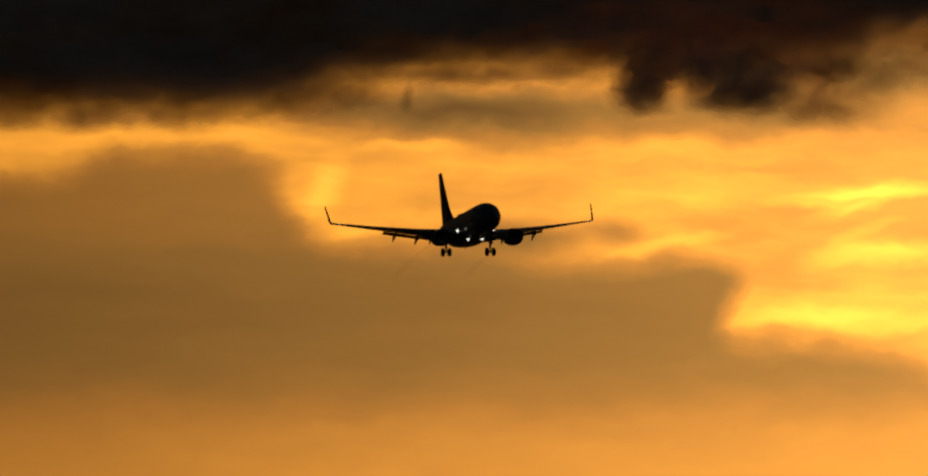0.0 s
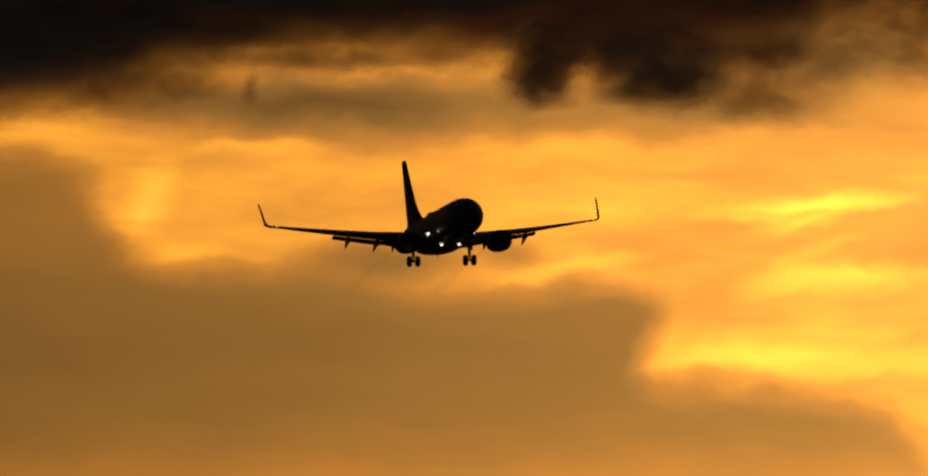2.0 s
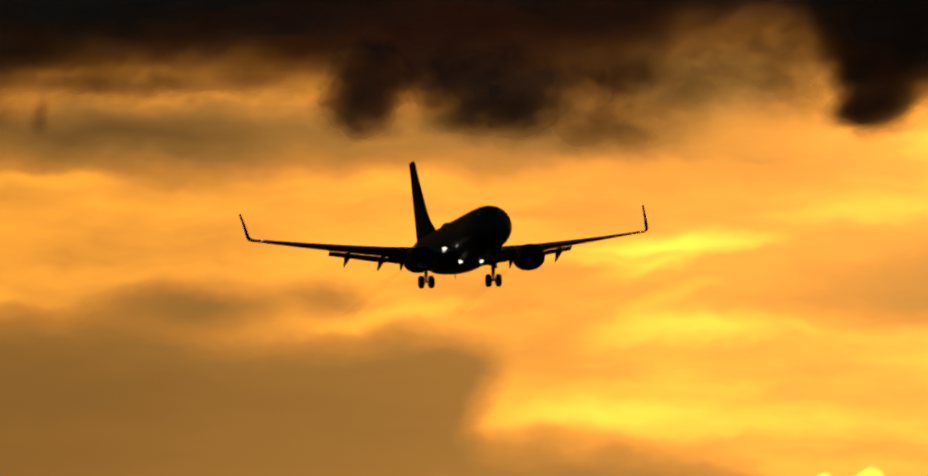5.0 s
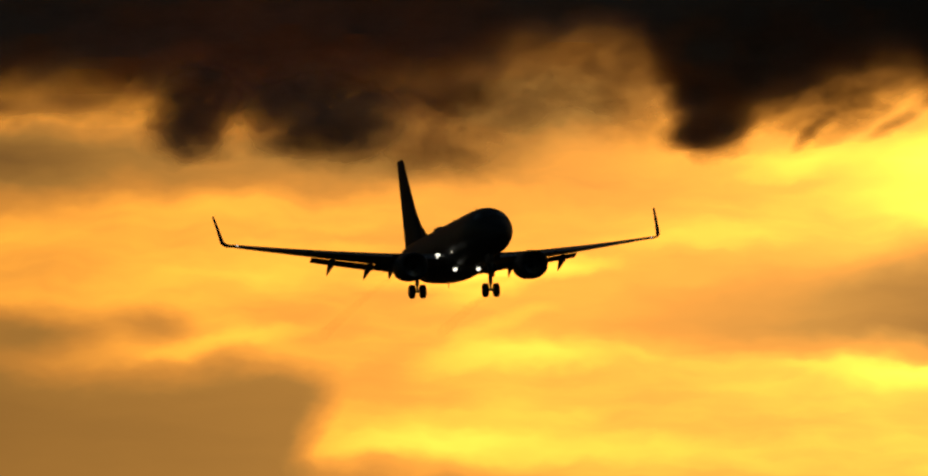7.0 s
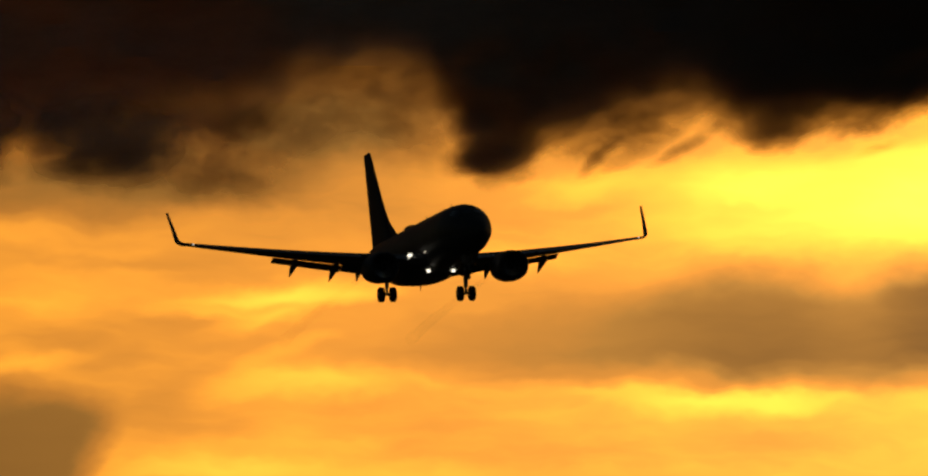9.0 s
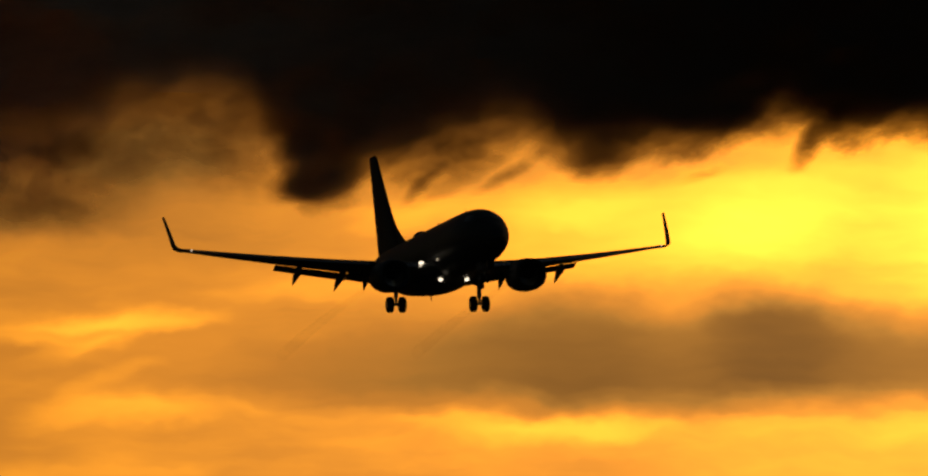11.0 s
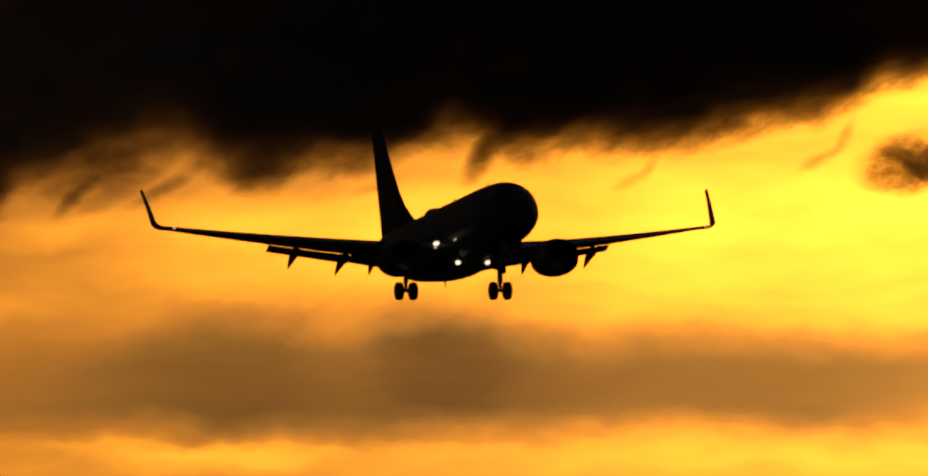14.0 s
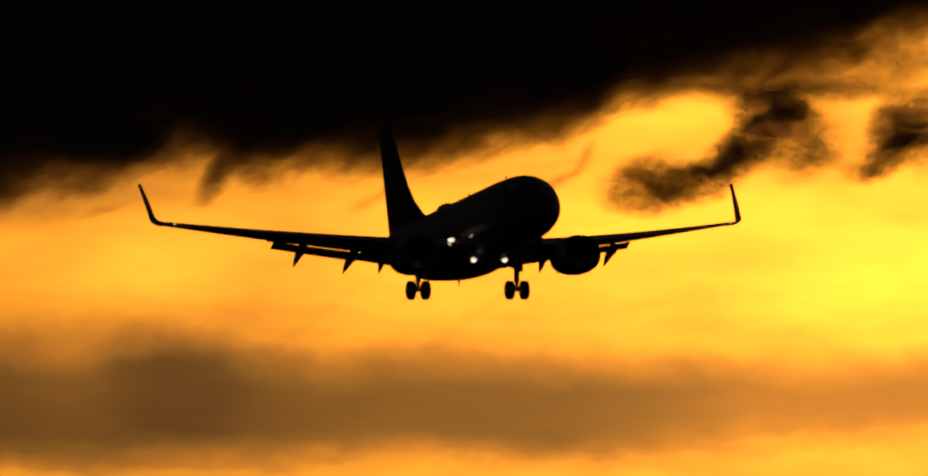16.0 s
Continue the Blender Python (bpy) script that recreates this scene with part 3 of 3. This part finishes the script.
WIDE = [(-16.4, 0.14), (-15.6, 0.38), (-13, 1), (-10, 1.58), (-7, 1.84), (-5, 1.88), (9.8, 1.88), (11.3, 1.85), (12.8, 1.7), (14, 1.46), (15.1, 1.12), (15.8, 0.82), (16.3, 0.52), (16.6, 0.26), (16.7, 0.04)]


def smooth_lerp(x, table):
    return sum(lerp(x + d, table) for d in (-0.3, -0.15, 0, 0.15, 0.3)) / 5 if -15.5 < x < 16.1 else lerp(x, table)


def body_at(x):
    top, low, wide = smooth_lerp(x, TOP), smooth_lerp(x, LOW), smooth_lerp(x, WIDE)
    return (top + low) / 2, (top - low) / 2, wide


def fuselage():
    xs = sorted({round(v, 2) for v in [*np.linspace(TAIL, -5, 24), *np.linspace(-5, 9, 8), *np.linspace(9, 16.2, 28), 16.35, 16.5, 16.6, 16.66, 16.7]})
    rings = []
    for x in xs:
        z, h, w = body_at(x)
        rings.append(oval_ring(x, 0, z, w, h, 48))
    body = part("fuselage", loft(rings), LIVERY, airliner, "smooth dark fuselage with a paler belly, almost black against the light")
    # six cockpit panes, each a thin plate laid on the nose
    for side in (1, -1):
        for x0, x1, a0, a1 in ((14.55, 13.9, 86, 58), (14.25, 13.55, 55, 36), (13.7, 12.9, 50, 33)):
            bm = bmesh.new()
            grid = []
            for i in range(5):
                row = []
                for j in range(5):
                    x, a = x0 + (x1 - x0) * i / 4, radians(a0 + (a1 - a0) * j / 4)
                    z, h, w = body_at(x)
                    row.append(bm.verts.new((x + 0.012, side * w * 1.006 * math.cos(a), z + h * 1.006 * math.sin(a))))
                grid.append(row)
            for r, s in zip(grid, grid[1:]):
                for j in range(4):
                    bm.faces.new((r[j], r[j + 1], s[j + 1], s[j]))
            part("cockpit_pane", bm, GLASS, body, "dark cockpit window pane")
    # wing to body fairing
    rings = []
    for i in range(21):
        s = i / 20
        x = 6.2 - 12.4 * s
        f = math.sin(math.pi * s) ** 0.45 if 0 < s < 1 else 0.02
        rings.append(oval_ring(x, 0, 2.4, 0.3 + 1.82 * f, 0.15 + 0.92 * f, 36, 2.6))
    part("belly_fairing", loft(rings), WING_GREY, airliner)
    # antenna dome on the crown, and blade aerials
    rings = []
    for i in range(13):
        s = i / 12
        f = max(0.04, math.sin(math.pi * s) ** 0.5)
        rings.append(oval_ring(-2.4 - 2.3 * s, 0, 5.6, 0.55 * f, 0.12 + 0.3 * f, 20))
    part("antenna_dome", loft(rings), PAINT, airliner)
    for x, z, d in ((1.2, 5.7, 0.32), (8.6, 5.7, 0.3), (-1.5, 1.3, -0.36), (3.2, 1.4, -0.36), (7.4, 1.7, -0.3)):
        bm = loft([foil((x, 0, z), 0.34, 0.16, across="y", k=6), foil((x - 0.14, 0, z + d), 0.16, 0.16, across="y", k=6)])
        part("blade_aerial", bm, WING_GREY, airliner)


def wing_z(y):
    return 2.46 + 0.120 * (y - 1.8) + 0.0020 * (y - 1.8) ** 2


def wing_le(y):
    return 5.5 - 0.52 * (y - 1.8)


def wing_te(y):
    return lerp(y, [(0, -1.5), (5.8, -1.65), (17.1, -4.0)])


def put(ring, side):
    return [(x, y * side, z) for x, y, z in ring]


def wing(side):
    rings = []
    for y in (0.9, 1.8, 3, 4.4, 5.8, 7.5, 9.5, 11.5, 13.5, 15.3, 16.4, 17.0):
        c = wing_le(y) - wing_te(y)
        rings.append(put(foil((wing_le(y), y, wing_z(y)), c, lerp(y, [(0, 0.14), (6, 0.115), (17, 0.10)]), lerp(y, [(0, 1.5), (17, -1.0)]), 0.012), side))
    w = part("wing", loft(rings), WING_GREY, airliner, "long swept grey wing")
    # blended winglet, curving up to a swept point
    rings = []
    for s in np.linspace(0, 1, 12):
        b = min(1.0, s / 0.35)
        y = 17.0 + 0.66 * math.sin(b * math.pi / 2) ** 0.9 + 0.2 * max(0, s - 0.35) / 0.65
        z = wing_z(17.0) + 0.45 * (1 - math.cos(b * math.pi / 2)) + 2.2 * max(0, s - 0.35) / 0.65
        c = 1.52 * (1 - 0.62 * s ** 0.8)
        le = wing_le(17.0) - 0.05 - 2.7 * s ** 1.25
        th = 0.13
        lean = radians(80) * b
        ring = []
        for px, py, pz in foil((0, 0, 0), c, th):
            ring.append((le + px, side * (y - pz * math.sin(lean)), z + pz * math.cos(lean)))
        rings.append(ring)
    part("winglet", loft(rings), WING_GREY, w, "thin upturned winglet")
    # slats drooped ahead of the leading edge
    for y0, y1 in ((2.5, 4.1), (5.7, 8.6), (8.66, 11.5), (11.56, 14.4), (14.46, 16.7)):
        rings = []
        for y in (y0, (y0 + y1) / 2, y1):
            c = 0.14 * (wing_le(y) - wing_te(y)) + 0.22
            rings.append(put(foil((wing_le(y) + 0.26, y, wing_z(y) - 0.14), c, 0.24, -14, 0.05, k=8), side))
        part("slat", loft(rings), BARE_METAL, w, "drooped leading-edge slat")
    # flaps, lowered with an open slot above them
    for y0, y1, c0, c1, lift in ((1.9, 5.86, 1.05, 0.95, 0.16), (5.9, 10.75, 1.0, 0.8, 0.1)):
        for gap, lead, f, tilt in ((0.16, 0.12, 0.66, 18), (0.36, -0.48, 0.42, 24)):
            rings = []
            for s in (0, 0.33, 0.67, 1):
                y = y0 + (y1 - y0) * s
                c = (c0 + (c1 - c0) * s)
                zt = wing_z(y) + math.sin(radians(lerp(y, [(0, 1.5), (17, -1)]))) * -(wing_le(y) - wing_te(y))
                rings.append(put(foil((wing_te(y) + lead * c, y, zt - (gap - lift) * c), c * f, 0.14, tilt, 0.03, k=8), side))
            part("flap", loft(rings), FLAP_GREY, w, "lowered trailing-edge flap")
    # flap track fairings drooping below
    for y, length in ((4.83, 1.45), (6.45, 3.1), (9.35, 2.7)):
        rings = []
        for s in np.linspace(0, 1, 12):
            r = 0.24 * math.sin(math.pi * min(1, 0.06 + 0.94 * s ** 0.8)) ** 0.7 if s < 1 else 0.02
            bend = max(0, s - 0.42)
            x = wing_te(y) + 1.5 - length * s
            z = wing_z(y) - 0.36 - 0.12 * s - 0.7 * bend - 0.75 * bend * bend
            rings.append(oval_ring(x, y * side, z, max(r, 0.02) * 0.85, max(r, 0.02) * 1.5, 14))
        part("flap_track_fairing", loft(rings), WING_GREY, w)
    # small position lamp at the tip
    rings = [oval_ring(wing_le(16.75) + d, 16.75 * side, wing_z(16.75) - 0.02, r, r, 12) for d, r in ((-0.05, 0.07), (0.04, 0.07), (0.08, 0.03))]
    part("position_light", loft(rings), NAV_LAMP, w, "small lit wingtip position light")
    # lamp in the wing root
    rings = [oval_ring(wing_le(2.4) + 0.24 + d, (2.25 if side > 0 else 2.5) * side, wing_z(2.5) + 0.16, r * 1.2, r * 0.8, 18) for d, r in ((-0.2, 0.14), (0.02, 0.14), (0.06, 0.09))]
    part("landing_light", loft(rings), LAMP_WHITE, w, "bright white landing light, switched on")
    # ahead of it, a glowing sliver added as the lamp's reflection on the skin
    rings = [oval_ring(6.75 + d, 1.72 * side, 2.76 + 0.12 * d, r, r * 0.8, 12) for d, r in ((-0.3, 0.03), (-0.18, 0.06), (0.12, 0.06), (0.3, 0.02))]
    part("fuselage_glint", loft(rings), LAMP_GLINT, airliner, "small dim reflection of the landing light on the fuselage")


def engine(side):
    y, z = 4.83 * side, 1.78
    profile = [(7.0, 0.80), (7.12, 0.86), (7.18, 0.92), (7.12, 0.99), (6.9, 1.05), (6.3, 1.11), (5.4, 1.12), (4.6, 1.06), (3.9, 0.95), (3.5, 0.86), (3.52, 0.80), (4.2, 0.8)]
    rings = [oval_ring(x, y, z - 0.05 * (x - 5), r * 1.07, r * 1.04, 32, 2.15, 0.04) for x, r in profile]
    inner = [oval_ring(x, y, z - 0.05 * (x - 5), r, r, 32) for x, r in ((6.6, 0.78), (6.2, 0.78))]
    nacelle = part("engine_nacelle", loft(inner[::-1] + rings, closed_ends=False), PAINT, airliner, "round jet engine nacelle under the wing")
    part("fan_disc", loft([oval_ring(x, y, z - 0.05 * (x - 5), 0.79, 0.79, 28) for x in (6.28, 6.2)]), SOOT, nacelle, "dark engine fan")
    part("spinner", loft([oval_ring(6.28 + d, y, z - 0.06, r, r, 20) for d, r in ((0, 0.26), (0.2, 0.2), (0.36, 0.1), (0.44, 0.02))]), SOOT, nacelle)
    part("exhaust_core", loft([oval_ring(x, y, z, r, r, 24) for x, r in ((4.4, 0.66), (3.4, 0.62), (2.7, 0.46), (2.66, 0.4), (2.2, 0.22), (1.85, 0.04))]), SOOT, nacelle)
    for i in range(24):
        a = 2 * math.pi * i / 24
        c, s = math.cos(a), math.sin(a)
        bm = bmesh.new()
        vs = [bm.verts.new((6.34 + dx, y + c * r - s * t, z - 0.065 + s * r + c * t)) for r, dx, t in ((0.24, 0.0, -0.03), (0.77, -0.03, -0.08), (0.77, 0.05, 0.08), (0.24, 0.05, 0.03))]
        bm.faces.new(vs)
        ext = bmesh.ops.extrude_face_region(bm, geom=bm.faces[:])
        bmesh.ops.translate(bm, vec=(-0.015, 0, 0), verts=[v for v in ext["geom"] if isinstance(v, bmesh.types.BMVert)])
        part("fan_blade", bm, BARE_METAL, nacelle)
    rings = [foil((5.9, y, z + 0.95), 4.9, 0.10, across="y", k=9), foil((5.4, y, z + 1.15), 5.0, 0.09, across="y", k=9), foil((4.7, y, wing_z(4.83) + 0.08), 4.6, 0.08, across="y", k=9)]
    part("pylon", loft(rings), WING_GREY, airliner)


def tail():
    rows = [(5.35, -8.7, -15.2, 0.10), (7.0, -10.25, -15.5, 0.095), (9.2, -12.0, -15.95, 0.09), (11.2, -13.5, -16.35, 0.085), (12.5, -14.4, -16.6, 0.085), (12.82, -14.8, -16.6, 0.07)]
    fin = part("tail_fin", loft([foil((le, 0, z), le - te, th, across="y") for z, le, te, th in rows]), FIN_PAINT, airliner, "tall dark swept tail fin")
    rows = [(5.45, -6.2, 3.6, 0.03), (5.75, -7.2, 3.2, 0.06), (6.1, -8.2, 2.6, 0.07), (7.0, -9.75, 1.5, 0.06), (8.4, -11.3, 0.9, 0.06)]
    part("dorsal_fin", loft([foil((le, 0, z), c, th, across="y") for z, le, c, th in rows]), FIN_PAINT, fin)
    for side in (1, -1):
        rows = [(0.4, -11.2, 4.3), (1.2, -11.6, 4.0), (4.0, -13.2, 2.8), (6.6, -14.7, 1.75), (7.1, -15.1, 1.4)]
        rings = [put(foil((le, y, 4.72 + 0.115 * y), c, 0.09), side) for y, le, c in rows]
        part("tailplane", loft(rings), WING_GREY, airliner)


def wheel(x, y, z, radius, width, parent):
    k = 28
    prof = [(-0.5, 0.62), (-0.5, 0.82), (-0.42, 0.94), (-0.25, 0.995), (0, 1.0), (0.25, 0.995), (0.42, 0.94), (0.5, 0.82), (0.5, 0.62)]
    spin = lambda d, r: [(x + r * math.cos(2 * math.pi * i / k), y + d, z + r * math.sin(2 * math.pi * i / k)) for i in range(k)]
    w = part("wheel", loft([spin(d * width, r * radius) for d, r in prof]), RUBBER, parent, "black rubber wheel")
    hub = [(-0.47, 0.3), (-0.42, 0.55), (0.42, 0.55), (0.47, 0.3)]
    part("hub", loft([spin(d * width * 1.1, r * radius) for d, r in hub]), STEEL, w, "grey metal hub")
    return w


def main_gear(side):
    y = 2.97 * side
    leg = part("main_gear_leg", tube((0.25, y - 0.05 * side, 2.75), (0.02, y, 0.95), 0.16), STEEL, airliner, "main landing gear leg, extended")
    part("oleo", tube((0.02, y, 1.0), (0, y, 0.48), 0.1), BARE_METAL, leg)
    part("axle", tube((0, y - 0.5, 0.5), (0, y + 0.5, 0.5), 0.09), STEEL, leg)
    part("side_brace", tube((0.15, y - 0.08 * side, 1.75), (0.25, y - 1.35 * side, 2.2), 0.07), STEEL, leg)
    part("torque_link", tube((-0.25, y, 1.05), (-0.12, y, 0.62), 0.05), STEEL, leg)
    bm = bmesh.new()
    bmesh.ops.create_cube(bm, size=1, matrix=Matrix.Translation((0.1, y + 0.24 * side, 1.98)) @ Matrix.Diagonal((0.85, 0.05, 0.9, 1)))
    bmesh.ops.bevel(bm, geom=bm.edges[:], offset=0.02, segments=2, affect="EDGES")
    part("gear_door", bm, PAINT, leg)
    for d in (-0.44, 0.44):
        wheel(0, y + d, 0.5, 0.555, 0.41, leg)


def nose_gear():
    x = 12.5
    leg = part("nose_gear_leg", tube((x - 0.1, 0, 2.0), (x, 0, 0.85), 0.09), STEEL, airliner, "nose landing gear leg")
    part("axle", tube((x, -0.3, 0.74), (x, 0.3, 0.74), 0.06), STEEL, leg)
    part("drag_brace", tube((x - 0.02, 0, 1.1), (x + 1.0, 0, 1.9), 0.055), STEEL, leg)
    for d in (-0.21, 0.21):
        wheel(x, d, 0.74, 0.345, 0.2, leg)
    for s in (1, -1):
        bm = bmesh.new()
        bmesh.ops.create_cube(bm, size=1, matrix=Matrix.Translation((x + 0.3, 0.4 * s, 1.5)) @ Matrix.Rotation(radians(-9 * s), 4, "X") @ Matrix.Diagonal((1.6, 0.04, 0.55, 1)))
        bmesh.ops.bevel(bm, geom=bm.edges[:], offset=0.015, segments=2, affect="EDGES")
        part("gear_door", bm, PAINT, leg)


def belly_lights():
    for s in (1, -1):
        rings = [oval_ring(4.55 + d, 0.93 * s, 1.66, r, r, 18) for d, r in ((-0.16, 0.14), (0.0, 0.14), (0.05, 0.09))]
        lamp = part("belly_light", loft(rings), LAMP_WHITE, airliner, "bright retractable landing light, switched on")
        part("lamp_arm", tube((4.35, 0.93 * s, 1.68), (4.15, 0.93 * s, 2.05), 0.07), STEEL, lamp)


def exhaust_trail(side):
    """Faint smoke behind an engine, sinking and widening."""
    rings = []
    for s in np.linspace(0, 1, 14):
        r = 0.14 + 0.3 * s
        rings.append(oval_ring(1.9 - 26 * s, 4.83 * side, 1.8 - 0.9 * s - 0.8 * s * s, r, r, 12))
    part("exhaust_trail", loft(rings, closed_ends=False), SMOKE, airliner, "faint thin exhaust trail")


fuselage()
for s in (1, -1):
    wing(s)
    engine(s)
    main_gear(s)
    exhaust_trail(s)
tail()
nose_gear()
belly_lights()


# ---- what moves ----
def motions():
    walk(airliner, [(t, pose(*row)) for t, *row in FLIGHT])
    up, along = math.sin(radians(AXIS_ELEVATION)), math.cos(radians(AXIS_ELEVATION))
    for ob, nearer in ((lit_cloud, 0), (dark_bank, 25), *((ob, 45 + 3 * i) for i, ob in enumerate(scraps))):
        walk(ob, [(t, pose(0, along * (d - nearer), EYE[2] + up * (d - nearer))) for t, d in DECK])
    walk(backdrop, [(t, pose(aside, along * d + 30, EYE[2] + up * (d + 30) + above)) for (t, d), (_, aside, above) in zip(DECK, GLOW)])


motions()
